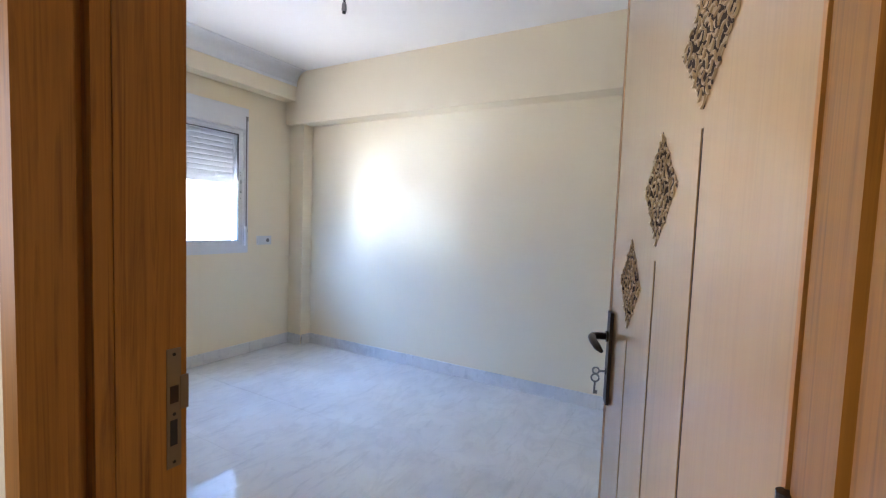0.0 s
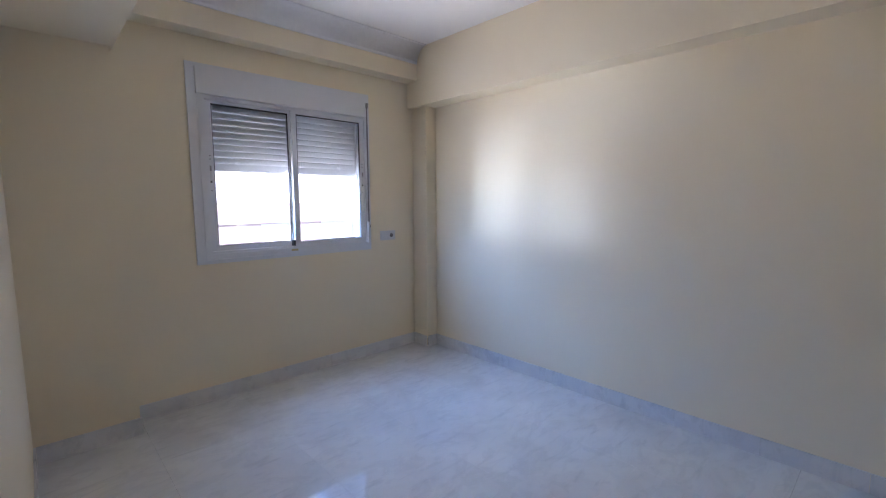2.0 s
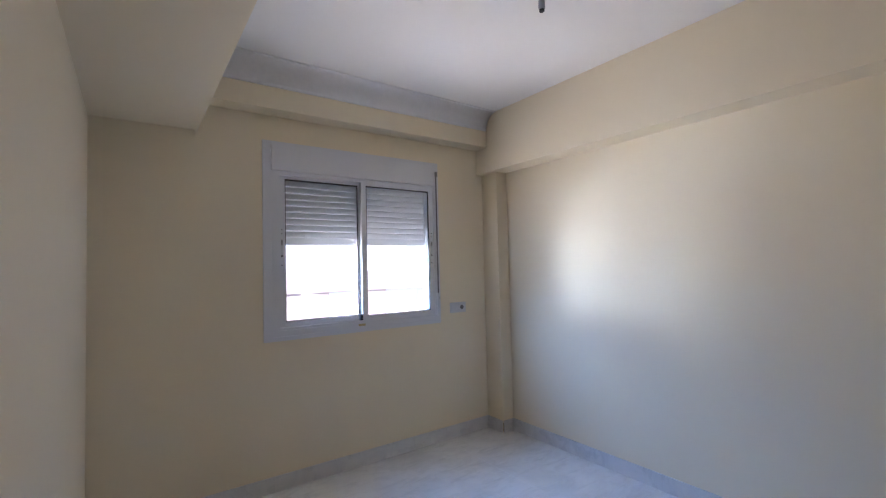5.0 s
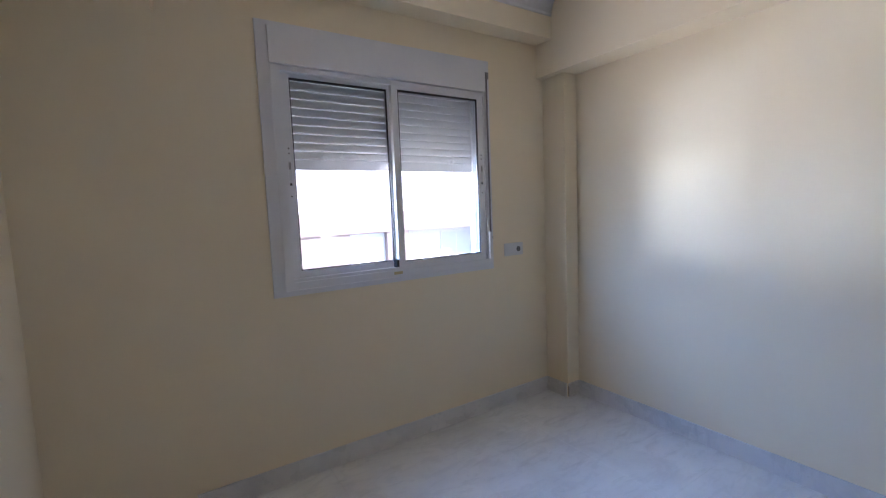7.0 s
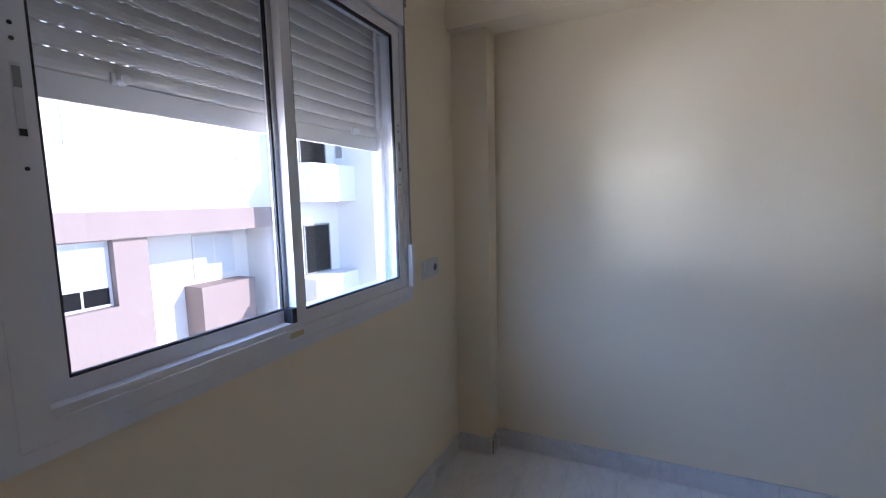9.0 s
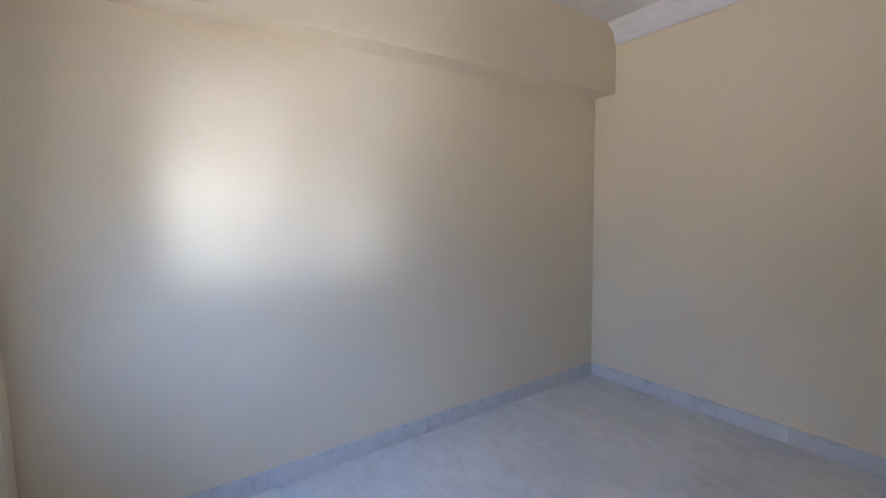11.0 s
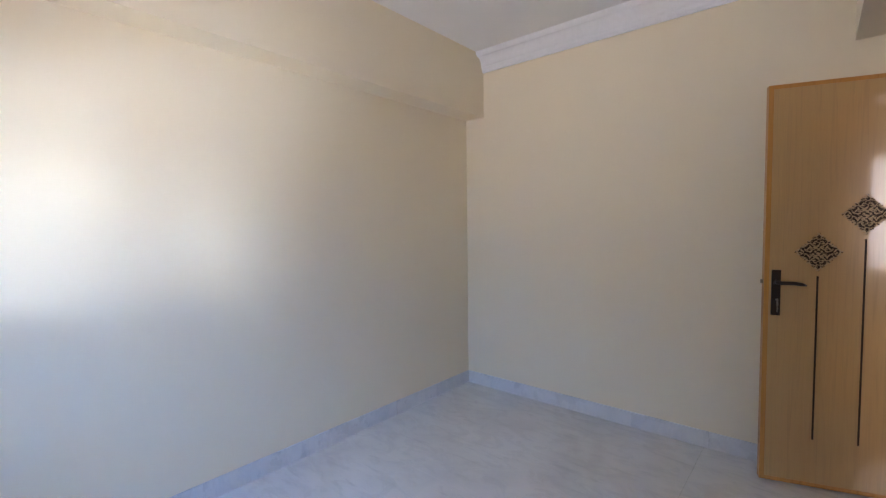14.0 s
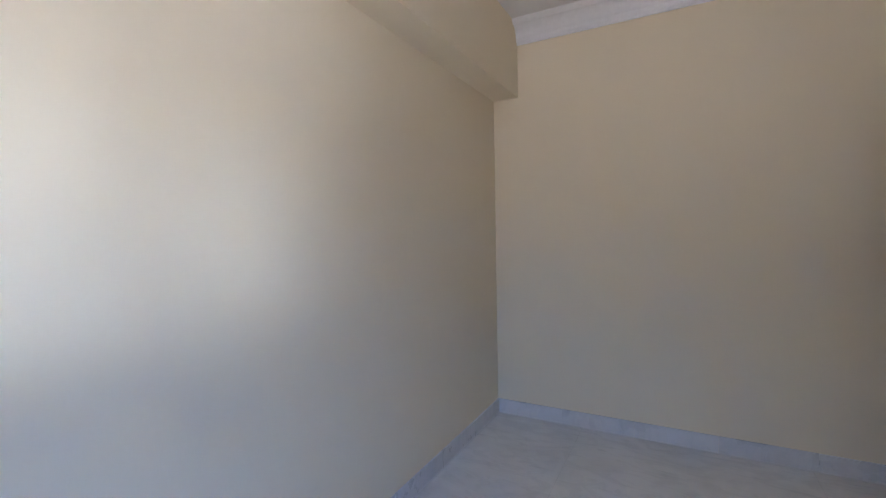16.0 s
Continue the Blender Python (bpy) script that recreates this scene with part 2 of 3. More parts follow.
structure("pillar_right", rounded(boxes((-0.12, 0, -0.195, 0, 0, BEAM_RZ)), 0.012, 4), CREAM, "slim cream plastered corner pillar", "pillar")
structure("pillar_left", rounded(boxes((LEFT, -2.425, -0.185, 0, 0, BEAM_LZ)), 0.012, 4), CREAM, "wide cream plastered corner pillar", "pillar")
structure("beam_right", rounded(boxes((-BEAM_R, 0, BACK, 0, BEAM_RZ, CEIL)), 0.03, 5), CREAM, "cream plastered ceiling beam along the wall", "beam")
structure("beam_left", rounded(boxes((LEFT, BEAM_L, BACK, 0, BEAM_LZ, CEIL)), 0.03, 5), CREAM, "deep cream plastered ceiling beam over the door", "beam")
structure("beam_window", rounded(boxes((BEAM_L, -BEAM_R, BEAM_W, 0, BEAM_WZ, CEIL)), 0.012, 4), CREAM, "cream plastered beam above the window", "beam")
structure("ceiling", boxes((HALL_X, T, BACK - T, T, CEIL, CEIL + 0.15)), WHITE, "smooth white painted ceiling", "ceiling")
structure("floor", boxes((HALL_X, T, BACK - T, T, -0.15, -0.012)), GROUT, "floor of polished pale grey veined marble tiles", "floor")


def cornice(name, x0, x1, y, way, label, plain_cove=False):
    """A stepped plaster cornice along x, on the face y, standing out along way."""
    profile = [(0.0, -0.145), (0.012, -0.145), (0.016, -0.132), (0.022, -0.126), (0.026, -0.112)]
    for i in range(9):
        a = i / 8 * math.pi / 2
        profile.append((0.03 + 0.055 * (1 - math.cos(a)), -0.105 + 0.072 * math.sin(a)))
    profile += [(0.088, -0.03), (0.097, -0.022), (0.103, -0.012), (0.105, 0.0), (0.0, 0.0)]
    if plain_cove:
        arc = [i / 12 * math.pi / 2 for i in range(13)]
        profile = [(0.0, -0.14)] + [(0.004 + 0.126 * (1 - math.cos(a)), -0.136 + 0.132 * math.sin(a)) for a in arc] + [(0.134, 0.0), (0.0, 0.0)]
    bm = bmesh.new()
    rings = [[bm.verts.new((x, y + way * d, CEIL + h)) for d, h in profile] for x in (x0, x1)]
    n = len(profile)
    for k in range(n):
        bm.faces.new((rings[0][k], rings[0][(k + 1) % n], rings[1][(k + 1) % n], rings[1][k]))
    bm.faces.new(rings[0])
    bm.faces.new(rings[1][::-1])
    ob = structure(name, bm, PLASTER, label, "cornice")
    if plain_cove:
        for p in ob.data.polygons:
            p.use_smooth = len(p.vertices) == 4 and abs(p.normal.z) < 0.99 and abs(p.normal.y) < 0.99
    return ob


cornice("trim_cornice_back", BEAM_L, -BEAM_R, BACK, 1, "white moulded plaster cornice along the ceiling")
cornice("trim_cornice_window", BEAM_L, -BEAM_R, BEAM_W, -1, "smooth white plaster cove above the window", True)

# ---- the hall behind the doorway ----
HX0, HY0, HY1 = -5.0, -4.7, -1.6
structure("wall_hall_end", boxes((HX0 - T, HX0, HY0, HY1, -0.1, CEIL)), CREAM, "plain cream hall wall", "wall")
structure("wall_hall_side", boxes((HX0 - T, -4.65, HY1, HY1 + T, -0.1, CEIL), (-3.75, HALL_X, HY1, HY1 + T, -0.1, CEIL),
                                  (-4.65, -3.75, HY1, HY1 + T, -0.1, 0.9), (-4.65, -3.75, HY1, HY1 + T, 1.95, CEIL)),
          CREAM, "plain cream hall wall with a window opening", "wall")
# unseen wall added to cut the daylight that enters the hall window
structure("wall_hall_dimmer", boxes((HX0 - 3, HALL_X - 0.001, -0.95, -0.8, -3.3, 5.0)), CREAM, "added unseen wall that dims the hall window", "wall")
structure("wall_hall_back", boxes((HX0 - T, HALL_X, HY0 - T, HY0, -0.1, CEIL)), CREAM, "plain cream hall wall", "wall")
structure("wall_hall_room", boxes((HALL_X - 0.0, LEFT, HY0, BACK - T, -0.1, CEIL)), CREAM, "plain cream hall wall", "wall")
structure("ceiling_hall", boxes((HX0 - T, HALL_X, HY0 - T, HY1 + T, CEIL, CEIL + 0.15)), WHITE, "white hall ceiling", "ceiling")
structure("floor_hall", boxes((HX0 - T, HALL_X, HY0 - T, HY1 + T, -0.15, 0.0)), FLOOR, "polished grey marble hall floor", "floor")


# ---- window ----
def bar_frame(x0, x1, z0, z1, y0, y1, left, right, bottom, top, worn=0.002):
    return rounded(boxes((x0, x0 + left, y0, y1, z0, z1), (x1 - right, x1, y0, y1, z0, z1),
                         (x0 + left, x1 - right, y0, y1, z0, z0 + bottom), (x0 + left, x1 - right, y0, y1, z1 - top, z1)), worn, 1)


def sash(name, parent, x0, x1, z0, z1, y0, y1, stiles, latch_x):
    """A sliding sash with its seal, pane and recessed latch."""
    l, r, b, t = stiles
    s = part(name, bar_frame(x0, x1, z0, z1, y0, y1, l, r, b, t), ALU, parent)
    gx0, gx1, gz0, gz1, ym = x0 + l, x1 - r, z0 + b, z1 - t, (y0 + y1) / 2
    # top strip is thicker: it draws the shade under the head rail in black
    part("seal", boxes((gx0, gx0 + 0.006, y0 + 0.004, ym, gz0, gz1), (gx1 - 0.006, gx1, y0 + 0.004, ym, gz0, gz1),
                       (gx0, gx1, y0 + 0.004, ym, gz0, gz0 + 0.006), (gx0, gx1, y0 + 0.004, ym, gz1 - 0.010, gz1)), SEAL, s, "black rubber glazing seal, top strip thickened as a shadow line")
    pane = part("pane", boxes((gx0 - 0.004, gx1 + 0.004, ym + 0.001, ym + 0.006, gz0 - 0.004, gz1 + 0.004)), GLASS, s, "clear glass pane")
    pane.visible_shadow = False
    lz = 1.585
    part("latch", rounded(boxes((latch_x - 0.0065, latch_x + 0.0065, y0 - 0.002, y0 + 0.003, lz - 0.062, lz + 0.062)), 0.001), SLAT, s, "recessed grey sliding latch")
    part("latch_slot", boxes((latch_x - 0.0055, latch_x + 0.0055, y0 - 0.0030, y0 - 0.001, lz - 0.060, lz - 0.048)), HOLE, s, "dark slot below the latch")
    part("latch_grip", boxes((latch_x - 0.0055, latch_x + 0.0055, y0 - 0.0040, y0 - 0.001, lz + 0.02, lz + 0.055)), GREY, s, "grey finger grip")
    for dz in (-0.115, 0.1, 0.125):
        part("screw", cylinder(bmesh.new(), (latch_x, y0 + 0.001, lz + dz), (0, -1, 0), 0.0038, 0.002, 10), SEAL, s, "dark screw head")
    return s


win = thing("window_1", pose(0, 0, 0), "white aluminium sliding window, shutter half lowered", "window", kind="structure")
SX0, SX1, SZ0, SZ1 = -1.915, -0.668, 1.035, 2.10
IL, IR, IB = 0.045, 0.02, 0.038
part("window_frame", bar_frame(SX0 - IL, SX1 + IR, SZ0 - IB, WZ1 - 0.03, -0.0125, 0.0, IL, IR, IB, 0.01, 0.0006), ALU, win)
part("cover_trim", bar_frame(WX0, WX1, WZ0, WZ1, -0.0118, 0.0, SX0 - IL - WX0 - 0.0003, WX1 - SX1 - IR - 0.0003, SZ0 - IB - WZ0 - 0.001, 0.028, 0.0006), ALU, win, "flat white cover trim round the frame")
part("frame_lining", bar_frame(SX0 - 0.004, SX1 + 0.004, SZ0 - 0.004, SZ1 + 0.16, -0.002, 0.13, 0.004, 0.004, 0.004, 0.004), ALU, win)
box_bm = rounded(boxes((SX0 - 0.05, SX1 + 0.008, -0.030, -0.014, SZ1 + 0.004, WZ1 - 0.026)), 0.004)
box(box_bm, SX0, SX1, -0.014, 0.16, SZ1 + 0.02, WZ1 - 0.06)
part("shutter_box", box_bm, ALU, win, "white roller shutter box cover")
part("head_rail", rounded(boxes((SX0, SX1, -0.010, 0.075, SZ1 - 0.022, SZ1 + 0.002)), 0.002, 1), ALU, win)
part("bottom_track", rounded(boxes((SX0, SX1, -0.003, 0.075, SZ0, SZ0 + 0.016)), 0.002, 1), ALU, win)
MID = -1.287
sash("sash", win, SX0 + 0.002, MID + 0.004, SZ0 + 0.014, SZ1 - 0.02, 0.028, 0.056, (0.047, 0.045, 0.037, 0.020), SX0 + 0.026)
sash("sash", win, MID - 0.03, SX1 - 0.002, SZ0 + 0.014, SZ1 - 0.02, -0.006, 0.022, (0.039, 0.042, 0.03, 0.022), SX1 - 0.024)
part("meeting_block", rounded(boxes((MID - 0.048, MID - 0.030, -0.006, 0.027, SZ0 + 0.016, SZ0 + 0.06)), 0.002), SEAL, win, "black end cap where the sashes meet")
part("tape", boxes((MID - 0.07, MID - 0.015, -0.0147, -0.0127, SZ0 - 0.024, SZ0 - 0.008)), TAPE, win, "torn piece of yellowed tape")
for gx in (SX0 + 0.012, SX1 - 0.012):
    part("shutter_guide", rounded(boxes((gx - 0.014, gx + 0.014, 0.085, 0.128, SZ0, SZ1 + 0.1)), 0.002), ALU, win)
part("outer_sill", boxes((OX0, OX1, 0.132, TW + 0.03, OZ0 - 0.03, OZ0 + 0.002)), ALU, win)
for rx0, rx1 in ((OX0, OX0 + 0.012), (OX1 - 0.012, OX1)):
    part("outer_reveal", boxes((rx0, rx1, 0.132, TW + 0.002, SZ0, SZ1 + 0.1)), FACADE_W, win, "white rendered outer reveal")

# ---- roller shutter, half lowered ----
shutter = thing("roller_shutter", pose(0, 0.105, 0), "grey slatted roller shutter, half lowered outside the window", "shutter")


def slat_mesh(length, pitch):
    """A hollow-backed slat with a rounded belly."""
    bm = bmesh.new()
    outline = []
    for d, h in ((0.0, 0.015), (-0.0035, 0.06), (-0.0055, 0.2), (-0.0066, 0.45), (-0.0062, 0.69), (-0.005, 0.86), (-0.0015, 0.94), (0.0, 0.95)):
        outline.append((d, pitch * h))
    outline += [(0.006, pitch * 0.95), (0.006, pitch * 0.015)]
    n = len(outline)
    ends = [[bm.verts.new((x, d, h)) for d, h in outline] for x in (-length / 2, length / 2)]
    for k in range(n):
        bm.faces.new((ends[0][k], ends[0][(k + 1) % n], ends[1][(k + 1) % n], ends[1][k]))
    bm.faces.new(ends[0])
    bm.faces.new(ends[1][::-1])
    return mesh_of("slat", bm, SLAT)


SH_L, PITCH, SH_Z = SX1 - SX0 - 0.045, 0.0445, 1.61
slat_data = slat_mesh(SH_L, PITCH)
hinge_bm = bmesh.new()
for k in range(42):  # webs between the light slots
    u = -SH_L / 2 + (k + 0.5) * SH_L / 42
    box(hinge_bm, u - SH_L / 84 * 0.66, u + SH_L / 84 * 0.66, 0.001, 0.004, -0.006, 0.003)
hinge_data = mesh_of("slat_web", hinge_bm, SLAT)
SMX = (SX0 + SX1) / 2
for i in range(13):
    s = new("slat", slat_data)
    s.parent, s.location = shutter, (SMX, 0, SH_Z + 0.055 + i * PITCH)
    w = new("slat_web", hinge_data)
    w.parent, w.location = s, (0, 0, 0)
part("bottom_rail", rounded(boxes((SMX - SH_L / 2, SMX + SH_L / 2, -0.006, 0.008, SH_Z, SH_Z + 0.054)), 0.003), SLAT, shutter, "flat bottom rail of the shutter")
for sx in (-1.685, -0.855):
    bm = cylinder(bmesh.new(), (sx, -0.006, SH_Z + 0.062), (0, -1, 0), 0.011, 0.022, 14)
    box(bm, sx - 0.02, sx + 0.006, -0.012, -0.006, SH_Z + 0.05, SH_Z + 0.074)
    part("stopper", bm, ALU, shutter, "white plastic shutter stop")

# ---- shutter strap ----
strap = thing("shutter_strap", pose(-0.644, -0.017, 0), "grey shutter strap with a white plastic winder", "strap")
part("strap", rounded(boxes((-0.006, 0.006, -0.006, -0.003, 1.185, 2.20)), 0.001, 1), STRAP, strap, "dark grey woven strap")
part("strap_guide", rounded(boxes((-0.010, 0.010, -0.014, 0.001, 2.185, 2.225)), 0.002), GREY, strap)
part("winder", rounded(boxes((-0.016, 0.004, -0.018, 0.001, 1.035, 1.215)), 0.005), ALU, strap, "white plastic winder cover")
part("winder_tip", rounded(boxes((0.0045, 0.012, -0.012, -0.001, 1.165, 1.184)), 0.002), SEAL, strap)

# ---- power socket beside the window ----
socket = thing("power_socket", pose(-0.432, 0, 1.081), "pale grey plastic double wall socket beside the window", "socket")
part("plate", rounded(boxes((-0.082, 0.082, -0.009, 0.0, -0.043, 0.043)), 0.004), SWITCH, socket)
part("module", rounded(boxes((-0.066, -0.008, -0.0125, -0.008, -0.030, 0.030)), 0.002), SWITCH, socket)
part("module", rounded(boxes((0.008, 0.066, -0.0125, -0.008, -0.030, 0.030)), 0.002), SWITCH, socket)
part("socket_well", cylinder(bmesh.new(), (0.037, -0.012, 0), (0, -1, 0), 0.0185, 0.0012, 24), SLAT_D, socket, "round recessed socket face")
for dx in (-0.009, 0.009):
    part("contact_hole", cylinder(bmesh.new(), (0.037 + dx, -0.013, 0), (0, -1, 0), 0.003, 0.001, 10), HOLE, socket)

# ---- ceiling lamp holder ----
lamp = thing("lamp_holder", pose(-1.17, -1.675, CEIL), "bare black lamp holder on a twisted ceiling cable", "lamp")
for ph, mat, label in ((0, HOLE, "black twisted wire"), (math.pi, SLAT_D, "dark grey twisted wire")):
    pts = [(0.0055 * math.cos(ph + i * 0.6), 0.0055 * math.sin(ph + i * 0.6), -i * 0.0042) for i in range(21)]
    part("cable", tube(bmesh.new(), pts, 0.0046, 8), mat, lamp, label, True)
part("holder", tube(bmesh.new(), [(0, 0, -0.08), (0, 0, -0.09), (0, 0, -0.125), (0, 0, -0.135)], [0.006, 0.014, 0.016, 0.013], 16), GREY, lamp, "grey bulb holder", True)
part("contact", cylinder(bmesh.new(), (0, 0, -0.134), (0, 0, -1), 0.012, 0.010, 14), HOLE, lamp)

# ---- door frame ----
frame_1 = thing("door_frame_1", pose(0, 0, 0), "varnished pine door frame with a lined reveal", "door frame", kind="structure")
TOP = 2.065
part("jamb", rounded(boxes((FRAME_X0, FRAME_X1, JAMB0, JAMB0 + 0.06, 0, TOP + 0.06)), 0.004), PINE, frame_1)
part("jamb", rounded(boxes((-2.977, -2.874, JAMB1 - 0.06, JAMB1, 0, TOP + 0.06)), 0.003), PINE, frame_1)
part("rebate", rounded(boxes((-2.8735, FRAME_X1, JAMB1 - 0.06, JAMB1 - 0.043, 0, TOP + 0.06)), 0.002), PINE, frame_1)
part("head", rounded(boxes((FRAME_X0, FRAME_X1, JAMB1 + 0.0005, JAMB0 - 0.0005, TOP, TOP + 0.06)), 0.004), PINE, frame_1)
LX0 = HALL_X - 0.015
for name, x0, x1, set_back in (("bead", -2.990, -2.9645, 0.003), ("groove_bed", -3.0065, -2.9905, 0.030), ("casing", LX0, -3.007, 0.007)):
    worn = {"bead": 0.009, "groove_bed": 0.002, "casing": 0.005}[name]
    part(name, rounded(boxes((x0, x1, JAMB0 + set_back, JAMB0 + 0.06, 0, TOP + 0.06)), worn, 3), PINE, frame_1)
for name, x0, x1, set_back in (("groove_bed", -2.9855, -2.9775, 0.022), ("casing", LX0, -2.986, 0.004)):
    part(name, rounded(boxes((x0, x1, JAMB1 - 0.06, JAMB1 - set_back, 0, TOP + 0.06)), 0.002), PINE, frame_1)
part("casing", rounded(boxes((LX0, FRAME_X0 - 0.0005, JAMB1 - 0.0035, JAMB0 + 0.0025, TOP + 0.012, TOP + 0.06)), 0.003), PINE, frame_1)
strike = part("strike_plate", boxes((FRAME_X1 - 0.034, FRAME_X1 - 0.010, JAMB0 - 0.002, JAMB0 + 0.001, 0.885, 1.095)), STEEL, frame_1, "dull brass strike plate")
part("strike_lip", rounded(boxes((FRAME_X1 - 0.012, FRAME_X1 + 0.002, JAMB0 - 0.003, JAMB0 + 0.001, 0.985, 1.045)), 0.001, 1), STEEL, strike)
part("bolt_hole", boxes((FRAME_X1 - 0.029, FRAME_X1 - 0.017, JAMB0 - 0.0028, JAMB0 - 0.001, 0.925, 0.97)), HOLE, strike)
part("latch_hole", boxes((FRAME_X1 - 0.029, FRAME_X1 - 0.015, JAMB0 - 0.0028, JAMB0 - 0.001, 1.0, 1.03)), CARVE, strike)
for sz in (0.895, 0.98, 1.085):
    part("screw", cylinder(bmesh.new(), (FRAME_X1 - 0.022, JAMB0 - 0.0015, sz), (0, -1, 0), 0.003, 0.0012, 8), HOLE, strike)

# ---- door leaf, folded back towards the wall ----
DW, DT, DH = 0.801, 0.038, 2.05
HE = -0.02  # hinge edge of the leaf
door = thing("door_1", pose(-2.8506, -3.7246, 0.0, 0, 0, 17.8), "honey varnished wooden door with carved diamonds, standing open", "door", kind="structure")
# local x runs from the hinges to the free edge, the visible face is y = 0
GROOVES = [(DW - 0.221, 1.091), (DW - 0.402, 1.275), (DW - 0.581, 1.459)]
panel = bmesh.new()
edges = sorted([HE + 0.006, DW - 0.022] + [g + s * 0.0045 for g, _ in GROOVES for s in (-1, 1)])
for a, b in zip(edges, edges[1:]):
    inside = [top for g, top in GROOVES if a < g < b]
    if inside:
        box(panel, a, b, -0.004, 0, 0.03, 0.255)
        box(panel, a, b, -0.004, 0, inside[0], DH - 0.02)
    else:
        box(panel, a, b, -0.004, 0, 0.03, DH - 0.02)
part("panel", panel, LEAF, door, "light varnished wood face with dark grooves")
for g, top in GROOVES:
    part("groove", boxes((g - 0.0045, g + 0.0045, -0.0042, -0.0014, 0.255, top)), CARVE, door, "dark recessed groove")
part("core", boxes((HE + 0.006, DW - 0.004, -DT + 0.004, -0.0045, 0.012, DH - 0.004)), LEAF, door)
part("back_panel", boxes((HE + 0.006, DW - 0.022, -DT, -DT + 0.0038, 0.03, DH - 0.02)), LEAF, door)
part("lipping", rounded(boxes((DW - 0.0215, DW, -DT, 0.001, 0.01, DH)), 0.0025), EDGE, door, "honey wood edge lipping")
part("lipping", rounded(boxes((HE, HE + 0.0055, -DT, 0.001, 0.01, DH)), 0.0015), EDGE, door)
part("lipping", rounded(boxes((HE + 0.006, DW - 0.022, -DT, 0.001, DH - 0.0195, DH)), 0.0025), EDGE, door)
part("lipping", rounded(boxes((HE + 0.006, DW - 0.022, -DT, 0.001, 0.01, 0.0295)), 0.0025), EDGE, door)


def diamond_plate(cx, cz, half):
    bm = bmesh.new()
    lo = [bm.verts.new((cx + half * dx, -0.001, cz + half * dz)) for dx, dz in ((1, 0), (0, 1), (-1, 0), (0, -1))]
    hi = [bm.verts.new((v.co.x, 0.0006, v.co.z)) for v in lo]
    bm.faces.new(hi)
    for k in range(4):
        bm.faces.new((lo[k], lo[(k + 1) % 4], hi[(k + 1) % 4], hi[k]))
    return bm


def curl(bm, x, z0, radius, start, sweep, width, low, high):
    """A small scroll that thins out at both ends, from the height low to high."""
    n, rows = 6, []
    for i in range(n + 1):
        a = start + sweep * i / n
        w = width * (0.15 + 0.85 * math.sin(math.pi * (i / n) ** 0.8))
        r = radius * (1 - 0.2 * i / n)
        rows.append([bm.verts.new((x + (r + s * w / 2) * math.cos(a), y, z0 + (r + s * w / 2) * math.sin(a)))
                     for s, y in ((-1, low), (-0.5, high), (0.5, high), (1, low))])
    for p, q in zip(rows, rows[1:]):
        for k in range(3):
            bm.faces.new((p[k], p[k + 1], q[k + 1], q[k]))


def fretwork(cx, cz, half, seed, shift, sizes, low, high):
    """Curved leaf shapes in rows, mirrored about both axes of the diamond."""
    bm = bmesh.new()
    rng = random.Random(seed)
    n = 8
    step = half / n
    for i in range(n + 1):
        for j in range(n + 1):
            if i + j > n - 1 or (i + j) % 2 != shift:
                continue
            start, sweep = rng.choice((0.2, 0.9, 1.7, 2.4, 3.3, 4.0)) + rng.uniform(-0.2, 0.2), radians(rng.uniform(95, 150))
            radius, width = step * rng.uniform(0.85, 1.05), step * rng.uniform(*sizes)
            for sx in ((1, -1) if i else (1,)):
                for sz in ((1, -1) if j else (1,)):
                    a, w = (start, sweep) if sx > 0 else (math.pi - start, -sweep)
                    if sz < 0:
                        a, w = -a, -w
                    u, v = i * step - radius * 0.7 * math.cos(start + sweep / 2), j * step - radius * 0.7 * math.sin(start + sweep / 2)
                    curl(bm, cx + sx * u, cz + sz * v, radius, a, w, width, low, high)
    return bm


for g, top in GROOVES:
    plate_ob = part("carved_diamond", diamond_plate(g, top + 0.12, 0.092), SCROLL, door, "pale diamond of pierced scroll carving")
    part("carving_dark_shape", fretwork(g, top + 0.12, 0.1, 3, 0, (0.62, 0.85), 0.0007, 0.0010), CARVE, plate_ob, "dark brown shapes laid on the carving")
    part("carving_dark_shape", fretwork(g, top + 0.12, 0.1, 8, 1, (0.5, 0.72), 0.0007, 0.0010), CARVE, plate_ob, "dark brown shapes laid on the carving")
    part("scrollwork", fretwork(g, top + 0.12, 0.1, 21, 1, (0.35, 0.5), 0.0008, 0.0030), SCROLL, plate_ob, "pale carved scrolls")

HX = DW - 0.05
plate = part("handle_plate", rounded(boxes((HX - 0.019, HX + 0.019, 0.001, 0.009, 0.885, 1.118)), 0.0075, 4), BRONZE, door, "dark bronze long handle plate")
lever = tube(bmesh.new(), [(HX, 0.008, 1.055), (HX, 0.03, 1.055), (HX - 0.006, 0.045, 1.055), (HX - 0.025, 0.051, 1.056), (HX - 0.06, 0.052, 1.056),
                           (HX - 0.095, 0.047, 1.051), (HX - 0.115, 0.040, 1.046)], [0.009, 0.009, 0.0095, 0.0095, 0.009, 0.0085, 0.004], 12)
part("lever", lever, BRONZE, plate, "dark bronze lever", True)
part("collar", cylinder(bmesh.new(), (HX, 0.008, 1.055), (0, 1, 0), 0.014, 0.006, 20), BRONZE, plate)
part("keyhole", cylinder(bmesh.new(), (HX, 0.0085, 0.965), (0, 1, 0), 0.008, 0.002, 14), HOLE, plate)


